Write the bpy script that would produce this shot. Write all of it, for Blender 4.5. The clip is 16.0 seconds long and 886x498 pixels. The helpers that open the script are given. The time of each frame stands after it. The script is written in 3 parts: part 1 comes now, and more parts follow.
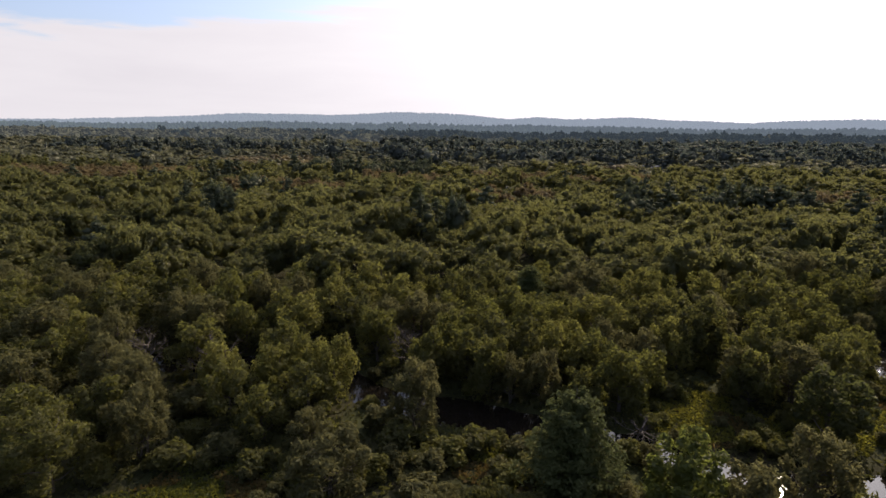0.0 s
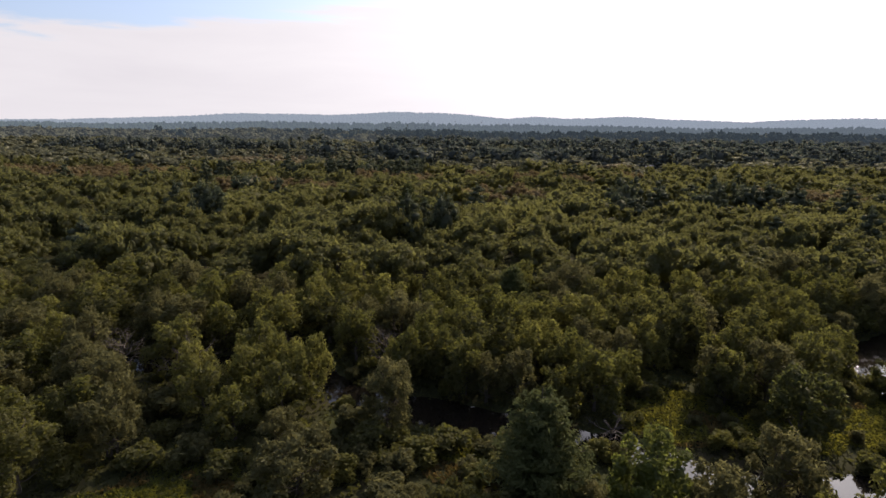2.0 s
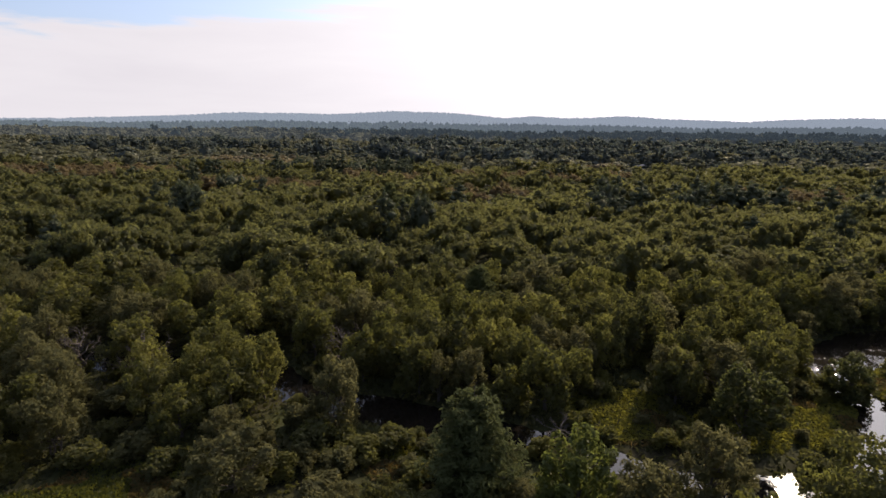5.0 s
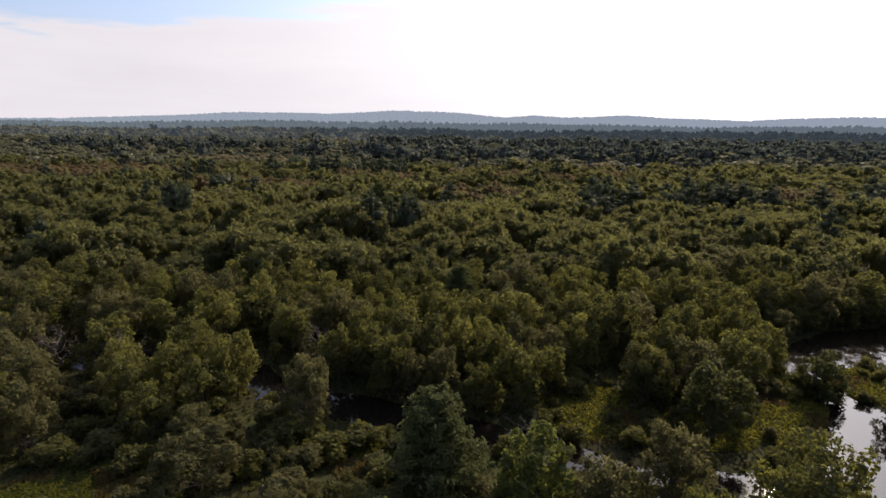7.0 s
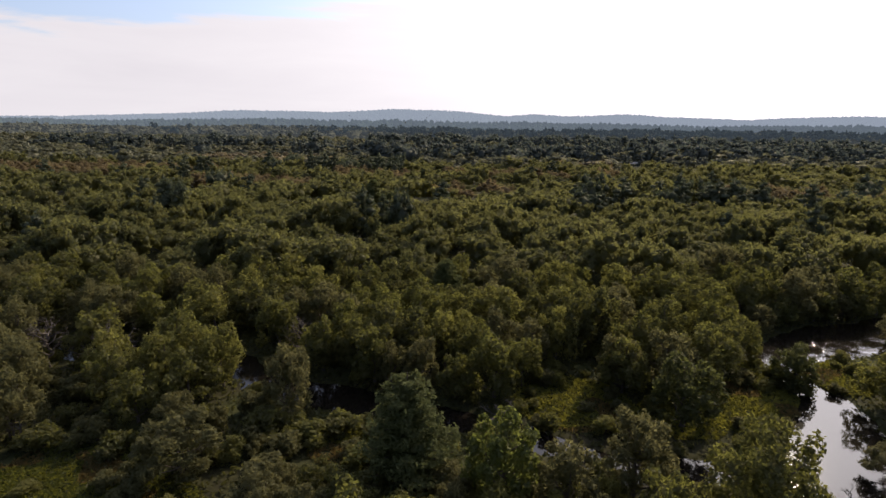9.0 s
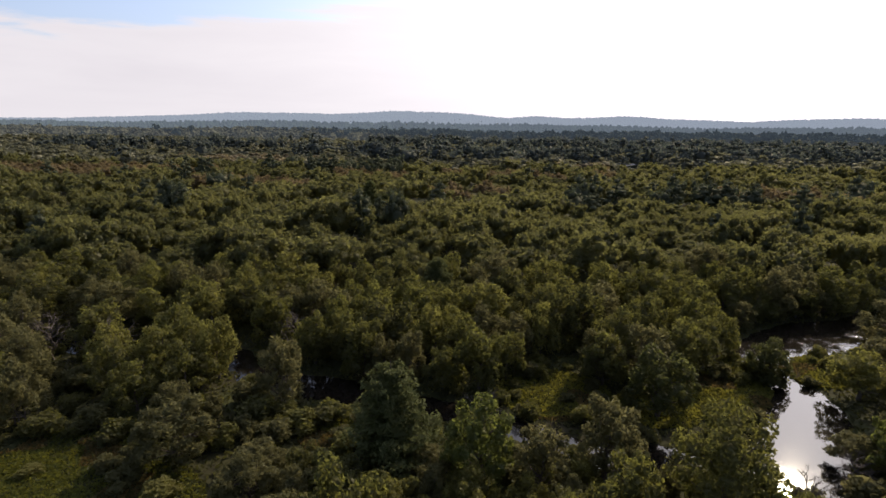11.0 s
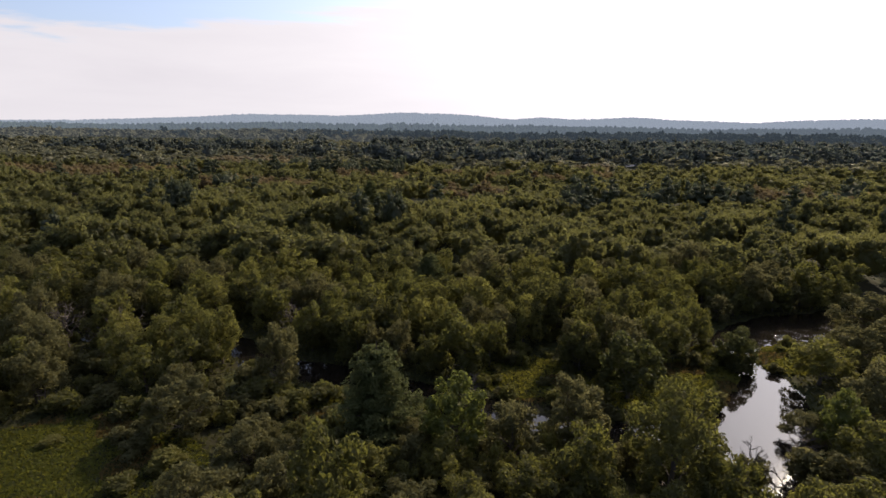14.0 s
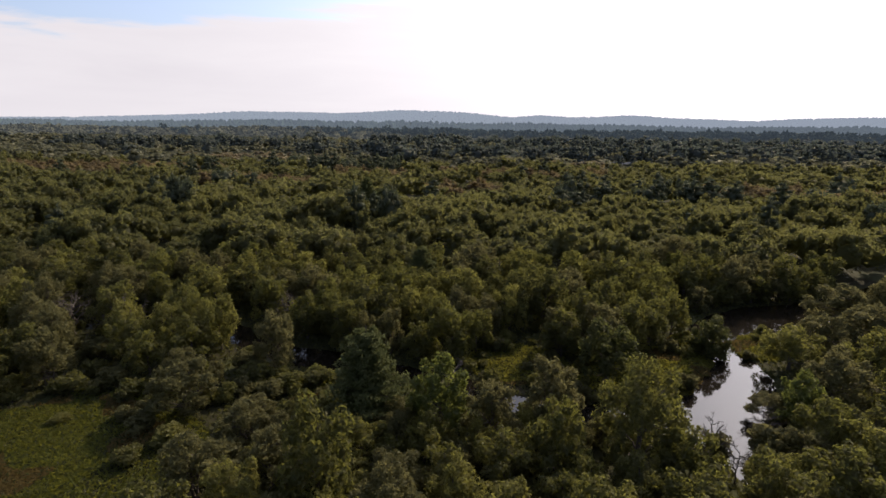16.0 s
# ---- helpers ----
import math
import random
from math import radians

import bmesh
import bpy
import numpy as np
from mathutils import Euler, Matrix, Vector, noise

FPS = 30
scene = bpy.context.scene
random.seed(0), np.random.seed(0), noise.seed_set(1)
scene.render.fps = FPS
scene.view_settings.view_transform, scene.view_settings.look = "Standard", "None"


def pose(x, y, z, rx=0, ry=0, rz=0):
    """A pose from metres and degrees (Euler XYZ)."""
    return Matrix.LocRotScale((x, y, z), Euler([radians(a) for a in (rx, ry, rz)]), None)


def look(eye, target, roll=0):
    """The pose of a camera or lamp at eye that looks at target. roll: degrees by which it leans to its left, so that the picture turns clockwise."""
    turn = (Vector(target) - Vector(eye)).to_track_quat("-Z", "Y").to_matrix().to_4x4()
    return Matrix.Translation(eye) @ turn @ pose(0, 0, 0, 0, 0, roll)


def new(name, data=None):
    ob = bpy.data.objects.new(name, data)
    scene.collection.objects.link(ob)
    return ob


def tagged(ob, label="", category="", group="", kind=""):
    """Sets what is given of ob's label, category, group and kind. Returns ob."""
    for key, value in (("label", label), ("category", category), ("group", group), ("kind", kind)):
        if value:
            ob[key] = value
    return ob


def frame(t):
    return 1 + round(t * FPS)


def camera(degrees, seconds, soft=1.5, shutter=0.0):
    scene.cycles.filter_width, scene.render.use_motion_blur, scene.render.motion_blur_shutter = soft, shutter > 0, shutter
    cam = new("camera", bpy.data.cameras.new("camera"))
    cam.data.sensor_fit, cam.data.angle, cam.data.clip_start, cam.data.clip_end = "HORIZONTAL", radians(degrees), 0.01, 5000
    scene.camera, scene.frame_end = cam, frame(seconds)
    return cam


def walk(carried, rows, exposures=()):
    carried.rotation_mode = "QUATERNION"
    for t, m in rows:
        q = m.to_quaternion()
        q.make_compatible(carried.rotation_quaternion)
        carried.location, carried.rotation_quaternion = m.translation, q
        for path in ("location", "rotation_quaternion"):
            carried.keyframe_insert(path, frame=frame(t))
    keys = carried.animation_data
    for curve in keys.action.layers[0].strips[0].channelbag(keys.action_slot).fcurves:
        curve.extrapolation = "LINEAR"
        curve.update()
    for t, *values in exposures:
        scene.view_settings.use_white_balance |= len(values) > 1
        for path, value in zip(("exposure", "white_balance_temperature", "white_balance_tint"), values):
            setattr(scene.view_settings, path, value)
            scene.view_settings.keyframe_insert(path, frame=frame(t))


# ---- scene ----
cam = camera(79.5, 16.0, soft=1.5)
PATH = [
    (0, (-0.514, -0.244, 49.955), (-0.51, 1.7, 49.484), 0.8),
    (0.5, (0.449, -0.2, 49.901), (0.453, 1.744, 49.43), 0.8),
    (1, (1.46, -0.155, 49.882), (1.464, 1.789, 49.412), 0.7),
    (1.5, (2.561, -0.125, 49.906), (2.567, 1.819, 49.435), 0.7),
    (2, (3.791, -0.091, 49.939), (3.798, 1.853, 49.467), 0.7),
    (2.5, (5.153, -0.114, 49.97), (5.162, 1.83, 49.498), 0.7),
    (3, (6.597, -0.155, 49.983), (6.605, 1.788, 49.511), 0.7),
    (3.5, (8.014, -0.224, 49.999), (8.024, 1.719, 49.527), 0.7),
    (4, (9.437, -0.285, 50.011), (9.447, 1.659, 49.538), 0.8),
    (6.5, (16.26, -0.567, 50.074), (16.265, 1.375, 49.599), 0.7),
    (7, (17.399, -0.762, 50.082), (17.403, 1.18, 49.606), 0.7),
    (7.5, (18.473, -1.118, 50.074), (18.476, 0.824, 49.596), 0.7),
    (8, (19.528, -1.682, 50.026), (19.529, 0.26, 49.547), 0.8),
    (8.5, (20.442, -2.413, 49.954), (20.442, -0.472, 49.474), 0.8),
    (9, (21.282, -3.275, 49.872), (21.282, -1.334, 49.391), 0.8),
    (11.5, (24.725, -8.529, 50.109), (24.715, -6.586, 49.637), 0.8),
    (12, (25.372, -9.715, 50.175), (25.358, -7.771, 49.705), 0.8),
    (12.5, (26.043, -11.008, 50.268), (26.025, -9.064, 49.799), 0.8),
    (13, (26.669, -12.328, 50.357), (26.648, -10.384, 49.889), 0.7),
    (13.5, (27.325, -13.601, 50.437), (27.3, -11.657, 49.967), 0.7),
    (14, (27.935, -14.893, 50.458), (27.907, -12.949, 49.988), 0.7),
    (14.5, (28.464, -16.203, 50.472), (28.436, -14.26, 49.998), 0.8),
    (15, (29.097, -17.594, 50.493), (29.07, -15.652, 50.016), 0.8),
    (15.5, (29.718, -19.033, 50.52), (29.69, -17.091, 50.041), 0.8),
    (16, (30.356, -20.489, 50.508), (30.33, -18.548, 50.03), 0.8),
]
walk(cam, [(t, look(eye, target, roll)) for t, eye, target, roll in PATH],
     exposures=[(0, 0.0, 6500, 13), (16, 0.0, 6500, 13)])

# ---- world and sun ----
SUN_AZ, SUN_EL = radians(37), radians(32.5)   # azimuth from +y towards +x
SUN_DIR = Vector((math.sin(SUN_AZ) * math.cos(SUN_EL), math.cos(SUN_AZ) * math.cos(SUN_EL), math.sin(SUN_EL)))


def link(nt, a, b):
    nt.links.new(a, b)


def node(nt, kind, **values):
    n = nt.nodes.new(kind)
    for key, value in values.items():
        n.inputs[key].default_value = value
    return n


def maths(nt, op, a, b=0.0, c=0.0, clamp=False):
    n = nt.nodes.new("ShaderNodeMath")
    n.operation, n.use_clamp = op, clamp
    for i, v in enumerate((a, b, c)):
        if isinstance(v, (int, float)):
            n.inputs[i].default_value = v
        else:
            link(nt, v, n.inputs[i])
    return n.outputs[0]


def mixed(nt, fac, a, b, blend="MIX"):
    n = nt.nodes.new("ShaderNodeMix")
    n.data_type, n.blend_type = "RGBA", blend
    for i, v in ((0, fac), (6, a), (7, b)):
        if isinstance(v, (int, float, tuple)):
            n.inputs[i].default_value = v if i == 0 else (*v, 1)
        else:
            link(nt, v, n.inputs[i])
    return n.outputs[2]


def make_world():
    world = bpy.data.worlds.new("summer_sky")
    scene.world = world
    world.use_nodes = True
    nt = world.node_tree
    nt.nodes.clear()
    out, bg = nt.nodes.new("ShaderNodeOutputWorld"), nt.nodes.new("ShaderNodeBackground")
    sky = nt.nodes.new("ShaderNodeTexSky")
    sky.sky_type, sky.sun_disc = "NISHITA", False
    sky.sun_elevation, sky.sun_rotation = SUN_EL, SUN_AZ
    sky.air_density, sky.dust_density, sky.ozone_density = 1.0, 2.0, 1.0
    blue = mixed(nt, 1.0, sky.outputs[0], (SKY * 0.88, SKY * 0.98, SKY * 1.2), "MULTIPLY")
    co = nt.nodes.new("ShaderNodeTexCoord").outputs["Generated"]
    sep = nt.nodes.new("ShaderNodeSeparateXYZ")
    link(nt, co, sep.inputs[0])
    # thin streaks of high cloud, drawn out level
    mp = nt.nodes.new("ShaderNodeMapping")
    mp.inputs["Scale"].default_value = (2.2, 2.2, 15.0)
    mp.inputs["Rotation"].default_value = (0.0, radians(-3.5), 0.0)
    link(nt, co, mp.inputs[0])
    ns = node(nt, "ShaderNodeTexNoise", Scale=1.6, Detail=7.0, Roughness=0.55, Distortion=0.4)
    link(nt, mp.outputs[0], ns.inputs["Vector"])
    # glare of the veiled sun
    dot = nt.nodes.new("ShaderNodeVectorMath")
    dot.operation = "DOT_PRODUCT"
    link(nt, co, dot.inputs[0])
    dot.inputs[1].default_value = SUN_DIR
    d = maths(nt, "MAXIMUM", dot.outputs["Value"], 0.0)
    glare = maths(nt, "ADD", maths(nt, "MULTIPLY", maths(nt, "POWER", d, 4.0), 0.9), maths(nt, "MULTIPLY", maths(nt, "POWER", d, 40.0), GLARE))
    # veil: thick near the horizon and towards the sun, open high up
    height = maths(nt, "ADD", sep.outputs["Z"], maths(nt, "MULTIPLY", maths(nt, "SUBTRACT", ns.outputs["Fac"], 0.5), 0.16))
    height = maths(nt, "SUBTRACT", height, maths(nt, "MULTIPLY", maths(nt, "SUBTRACT", sep.outputs["X"], -0.30), 0.10))
    ramp = nt.nodes.new("ShaderNodeMapRange")
    ramp.interpolation_type = "SMOOTHSTEP"
    for key, v in (("From Min", 0.138), ("From Max", 0.168), ("To Min", 1.0), ("To Max", 0.25)):
        ramp.inputs[key].default_value = v
    link(nt, height, ramp.inputs["Value"])
    white = mixed(nt, maths(nt, "MULTIPLY", ns.outputs["Fac"], 1.0, clamp=True), (0.75, 0.72, 0.76), (0.90, 0.87, 0.89))
    side = nt.nodes.new("ShaderNodeMapRange")
    side.interpolation_type = "SMOOTHSTEP"
    for key, v in (("From Min", -0.7), ("From Max", 0.45), ("To Min", 0.60), ("To Max", 1.0)):
        side.inputs[key].default_value = v
    link(nt, sep.outputs["Y"], side.inputs["Value"])
    white = mixed(nt, 1.0, white, side.outputs[0], "MULTIPLY")
    sky_col = mixed(nt, ramp.outputs[0], blue, white)
    glow = mixed(nt, 1.0, (1.0, 0.94, 0.93), glare, "MULTIPLY")
    total = mixed(nt, 1.0, sky_col, glow, "ADD")
    link(nt, total, bg.inputs["Color"])
    bg.inputs["Strength"].default_value = 1.0
    link(nt, bg.outputs[0], out.inputs[0])


SKY, GLARE = 0.16, 1.9
make_world()
sun = new("sun", bpy.data.lights.new("sun", "SUN"))
sun.data.energy, sun.data.angle, sun.data.color = 5.0, radians(0.8), (1.0, 0.86, 0.63)
sun.matrix_world = look(SUN_DIR * 500, (0, 0, 0))


# ---- materials ----
def material(name):
    m = bpy.data.materials.new(name)
    m.use_nodes = True
    m.node_tree.nodes.clear()
    return m, m.node_tree, m.node_tree.nodes.new("ShaderNodeOutputMaterial")


def leaf_material(name, dark, light, through_col, sheen=0.006, see=0.52, joined=False):
    """Leaves: two tones by tree and by leaf, some light passing through, a little gloss."""
    m, nt, out = material(name)
    info, geo = nt.nodes.new("ShaderNodeObjectInfo"), nt.nodes.new("ShaderNodeNewGeometry")
    if joined:
        at = nt.nodes.new("ShaderNodeAttribute")
        at.attribute_name = "tone"
        tree = at.outputs["Fac"]
    else:
        tree = info.outputs["Random"]
    leaf = geo.outputs["Random Per Island"]
    tone = maths(nt, "ADD", maths(nt, "MULTIPLY", tree, 0.8), maths(nt, "MULTIPLY", leaf, 0.2))
    col = mixed(nt, tone, dark, light)
    ns = node(nt, "ShaderNodeTexNoise", Scale=0.35, Detail=3.0)
    link(nt, geo.outputs["Position"], ns.inputs["Vector"])
    col = mixed(nt, maths(nt, "MULTIPLY", ns.outputs["Fac"], 0.45), col, tuple(0.55 * a + 0.45 * b for a, b in zip(light, (0.12, 0.10, 0.03))))
    fine = node(nt, "ShaderNodeTexNoise", Scale=4.5, Detail=2.0, Roughness=0.6)
    link(nt, geo.outputs["Position"], fine.inputs["Vector"])
    col = mixed(nt, maths(nt, "MULTIPLY_ADD", fine.outputs["Fac"], 2.2, -0.6, clamp=True), tuple(0.85 * c for c in dark), col)
    di, tr, gl = nt.nodes.new("ShaderNodeBsdfDiffuse"), nt.nodes.new("ShaderNodeBsdfTranslucent"), node(nt, "ShaderNodeBsdfGlossy", Roughness=0.5)
    link(nt, col, di.inputs["Color"])
    link(nt, mixed(nt, 0.55, col, through_col), tr.inputs["Color"])
    gl.inputs["Color"].default_value = (0.9, 0.86, 0.74, 1)
    a, b = node(nt, "ShaderNodeMixShader", Fac=see), node(nt, "ShaderNodeMixShader", Fac=sheen)
    link(nt, di.outputs[0], a.inputs[1]), link(nt, tr.outputs[0], a.inputs[2])
    link(nt, a.outputs[0], b.inputs[1]), link(nt, gl.outputs[0], b.inputs[2])
    bp = node(nt, "ShaderNodeBump", Strength=0.35, Distance=0.16)
    link(nt, fine.outputs["Fac"], bp.inputs["Height"])
    link(nt, bp.outputs[0], di.inputs["Normal"]), link(nt, bp.outputs[0], tr.inputs["Normal"])
    link(nt, b.outputs[0], out.inputs[0])
    return m


def rough_material(name, c1, c2, scale, rough=0.9, bump=0.3, c3=None, scale3=0.05):
    m, nt, out = material(name)
    bs = node(nt, "ShaderNodeBsdfPrincipled", Roughness=rough)
    bs.inputs["Specular IOR Level"].default_value = 0.08
    geo = nt.nodes.new("ShaderNodeNewGeometry")
    ns = node(nt, "ShaderNodeTexNoise", Scale=scale, Detail=6.0, Roughness=0.65)
    link(nt, geo.outputs["Position"], ns.inputs["Vector"])
    fac = maths(nt, "MULTIPLY_ADD", ns.outputs["Fac"], 2.4, -0.7, clamp=True)
    col = mixed(nt, fac, c1, c2)
    if c3:
        n3 = node(nt, "ShaderNodeTexNoise", Scale=scale3, Detail=4.0, Roughness=0.6)
        link(nt, geo.outputs["Position"], n3.inputs["Vector"])
        col = mixed(nt, maths(nt, "MULTIPLY_ADD", n3.outputs["Fac"], 4.0, -1.6, clamp=True), col, c3)
    link(nt, col, bs.inputs["Base Color"])
    bp = node(nt, "ShaderNodeBump", Strength=bump, Distance=0.1)
    link(nt, ns.outputs["Fac"], bp.inputs["Height"])
    link(nt, bp.outputs[0], bs.inputs["Normal"])
    link(nt, bs.outputs[0], out.inputs[0])
    return m


def water_material():
    m, nt, out = material("river_water")
    bs = node(nt, "ShaderNodeBsdfPrincipled", Roughness=0.05, IOR=1.33)
    bs.inputs["Specular IOR Level"].default_value = 0.5
    bs.inputs["Base Color"].default_value = (0.010, 0.008, 0.006, 1)
    geo = nt.nodes.new("ShaderNodeNewGeometry")
    n1 = node(nt, "ShaderNodeTexNoise", Scale=4.0, Detail=4.0, Roughness=0.65)
    n2 = node(nt, "ShaderNodeTexNoise", Scale=0.30, Detail=4.0)
    sep = nt.nodes.new("ShaderNodeSeparateXYZ")
    link(nt, geo.outputs["Position"], sep.inputs[0])
    riffle = nt.nodes.new("ShaderNodeMapRange")   # the shallows upstream run faster
    for key, v in (("From Min", 90.0), ("From Max", 100.0), ("To Min", 0.07), ("To Max", 0.6)):
        riffle.inputs[key].default_value = v
    link(nt, sep.outputs["Y"], riffle.inputs["Value"])
    link(nt, geo.outputs["Position"], n1.inputs["Vector"]), link(nt, geo.outputs["Position"], n2.inputs["Vector"])
    bp = node(nt, "ShaderNodeBump", Distance=0.06)
    link(nt, maths(nt, "MULTIPLY", maths(nt, "MULTIPLY_ADD", n2.outputs["Fac"], 9.0, -4.3, clamp=True), riffle.outputs[0]), bp.inputs["Strength"])
    link(nt, n1.outputs["Fac"], bp.inputs["Height"])
    link(nt, bp.outputs[0], bs.inputs["Normal"])
    link(nt, bs.outputs[0], out.inputs[0])
    return m


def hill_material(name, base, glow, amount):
    """Distant wooded hills through kilometres of summer air: leaf, plus airlight painted as emission."""
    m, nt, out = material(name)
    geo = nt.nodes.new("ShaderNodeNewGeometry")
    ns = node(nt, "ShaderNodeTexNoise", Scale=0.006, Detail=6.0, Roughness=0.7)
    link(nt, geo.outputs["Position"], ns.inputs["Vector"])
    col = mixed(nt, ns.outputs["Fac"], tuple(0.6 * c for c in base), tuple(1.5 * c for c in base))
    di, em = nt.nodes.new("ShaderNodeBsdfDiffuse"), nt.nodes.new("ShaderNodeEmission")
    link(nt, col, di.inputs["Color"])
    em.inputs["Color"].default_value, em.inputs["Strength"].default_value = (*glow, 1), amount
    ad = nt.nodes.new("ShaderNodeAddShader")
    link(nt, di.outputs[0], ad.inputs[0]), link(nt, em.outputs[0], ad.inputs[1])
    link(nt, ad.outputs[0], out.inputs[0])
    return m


YELLOW = (0.235, 0.23, 0.036)
M_MAPLE = leaf_material("maple_leaves", (0.062, 0.066, 0.027), (0.122, 0.111, 0.046), YELLOW)
M_LIME = leaf_material("yellow_green_leaves", (0.090, 0.090, 0.030), (0.160, 0.144, 0.046), (0.290, 0.275, 0.054))
M_WILLOW = leaf_material("willow_leaves", (0.068, 0.070, 0.030), (0.118, 0.110, 0.047), (0.230, 0.205, 0.080))
M_OAK = leaf_material("oak_leaves", (0.042, 0.046, 0.021), (0.074, 0.073, 0.030), (0.170, 0.165, 0.033))
M_GLOSSY = leaf_material("glossy_leaves", (0.048, 0.053, 0.018), (0.086, 0.089, 0.030), (0.14, 0.15, 0.037), sheen=0.012)
M_PALE = leaf_material("pale_leaves", (0.062, 0.076, 0.020), (0.110, 0.125, 0.030), (0.24, 0.26, 0.05), sheen=0.014)
M_PINE = leaf_material("pine_needles", (0.070, 0.080, 0.030), (0.112, 0.123, 0.046), (0.140, 0.155, 0.055), see=0.42)
M_WOODS = leaf_material("woodland_leaves", (0.046, 0.055, 0.027), (0.155, 0.143, 0.049), (0.28, 0.265, 0.071), sheen=0.010, see=0.58, joined=True)
M_RUST = leaf_material("rusty_leaves", (0.115, 0.088, 0.050), (0.190, 0.142, 0.078), (0.290, 0.215, 0.090), joined=True)
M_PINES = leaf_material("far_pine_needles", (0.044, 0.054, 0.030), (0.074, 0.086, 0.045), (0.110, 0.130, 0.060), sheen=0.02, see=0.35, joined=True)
# Distance haze is mixed into these base colours, paler and bluer than near leaves.
M_FAR = leaf_material("hazed_far_leaves", (0.068, 0.076, 0.050), (0.150, 0.142, 0.085), (0.20, 0.19, 0.09), sheen=0.02, see=0.5, joined=True)
M_FAR_RUST = leaf_material("hazed_rusty_leaves", (0.120, 0.100, 0.060), (0.180, 0.140, 0.080), (0.22, 0.17, 0.08), sheen=0.02, see=0.5, joined=True)
M_FAR_PINE = leaf_material("hazed_far_needles", (0.060, 0.073, 0.064), (0.098, 0.112, 0.094), (0.12, 0.14, 0.10), sheen=0.014, see=0.42, joined=True)
M_GRASS = leaf_material("meadow_grass_blades", (0.034, 0.044, 0.012), (0.140, 0.155, 0.026), (0.240, 0.220, 0.024), joined=True)
M_MARSH = leaf_material("marsh_sedge_blades", (0.085, 0.092, 0.018), (0.190, 0.170, 0.032), (0.28, 0.25, 0.03), joined=True)
M_UNDER = leaf_material("undergrowth_leaves", (0.034, 0.038, 0.016), (0.078, 0.074, 0.027), (0.120, 0.120, 0.027), joined=True)
M_SEDGE = leaf_material("dry_sedge_blades", (0.085, 0.064, 0.021), (0.140, 0.098, 0.033), (0.180, 0.120, 0.035), joined=True)
M_BARK = rough_material("grey_brown_bark", (0.045, 0.036, 0.028), (0.12, 0.10, 0.08), 6.0, bump=0.6)
M_DEAD = rough_material("weathered_dead_wood", (0.055, 0.045, 0.038), (0.125, 0.105, 0.09), 5.0, bump=0.5)
M_GROUND = rough_material("woodland_floor", (0.020, 0.017, 0.010), (0.040, 0.036, 0.015), 0.8, c3=(0.042, 0.046, 0.015), scale3=0.05)
M_WATER = water_material()
M_ROOF = rough_material("grey_shingles", (0.16, 0.16, 0.175), (0.24, 0.24, 0.26), 3.0)
M_WALL = rough_material("pale_clapboard", (0.40, 0.39, 0.37), (0.50, 0.49, 0.46), 2.0)
M_PANE = rough_material("dark_window_glass", (0.03, 0.03, 0.035), (0.05, 0.05, 0.055), 1.0, rough=0.15)
# Haze is painted as emission, stronger from the belt to the far hills.
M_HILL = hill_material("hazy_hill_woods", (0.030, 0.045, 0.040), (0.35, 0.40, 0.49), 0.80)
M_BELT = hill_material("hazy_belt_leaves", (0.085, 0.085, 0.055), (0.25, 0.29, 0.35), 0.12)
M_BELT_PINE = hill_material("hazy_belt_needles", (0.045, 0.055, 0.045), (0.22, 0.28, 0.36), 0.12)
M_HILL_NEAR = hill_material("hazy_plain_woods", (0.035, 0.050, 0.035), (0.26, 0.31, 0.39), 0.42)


# ---- mesh helpers ----
class Sheaf:
    """Gathers faces of three or four corners and turns them into one mesh."""

    def __init__(self):
        self.v, self.loops, self.sizes, self.tone, self.mat, self.n = [], [], [], [], [], 0

    def add(self, verts, faces, tone=0.0, mat=0):
        verts, faces = np.asarray(verts, float), np.asarray(faces, int)
        self.v.append(verts)
        self.loops.append((faces + self.n).ravel())
        self.sizes.append(np.full(len(faces), faces.shape[1]))
        self.tone.append(np.full(len(verts), tone) if np.isscalar(tone) else np.asarray(tone, float))
        self.mat.append(np.full(len(faces), mat))
        self.n += len(verts)

    def mesh(self, name, materials, smooth=False):
        me = bpy.data.meshes.new(name)
        v, loops, sizes = np.concatenate(self.v), np.concatenate(self.loops), np.concatenate(self.sizes)
        me.vertices.add(len(v)), me.loops.add(len(loops)), me.polygons.add(len(sizes))
        me.vertices.foreach_set("co", v.ravel().astype(np.float32))
        me.loops.foreach_set("vertex_index", loops.astype(np.int32))
        me.polygons.foreach_set("loop_start", (np.cumsum(sizes) - sizes).astype(np.int32))
        me.polygons.foreach_set("material_index", np.concatenate(self.mat).astype(np.int32))
        me.polygons.foreach_set("use_smooth", np.full(len(sizes), smooth))
        for m in materials:
            me.materials.append(m)
        me.attributes.new("tone", "FLOAT", "POINT").data.foreach_set("value", np.concatenate(self.tone).astype(np.float32))
        me.update(calc_edges=True)
        return me


def part(name, mesh, parent, label=""):
    ob = new(name, mesh)
    ob.parent = parent
    return tagged(ob, label) if label else ob


def ico(level):
    bm = bmesh.new()
    bmesh.ops.create_icosphere(bm, subdivisions=level, radius=1.0)
    v = np.array([p.co[:] for p in bm.verts])
    f = np.array([[p.index for p in q.verts] for q in bm.faces])
    bm.free()
    return v, f


ICO = {1: ico(1), 2: ico(2)}


def unit(a):
    return a / np.maximum(np.linalg.norm(a, axis=-1, keepdims=True), 1e-9)


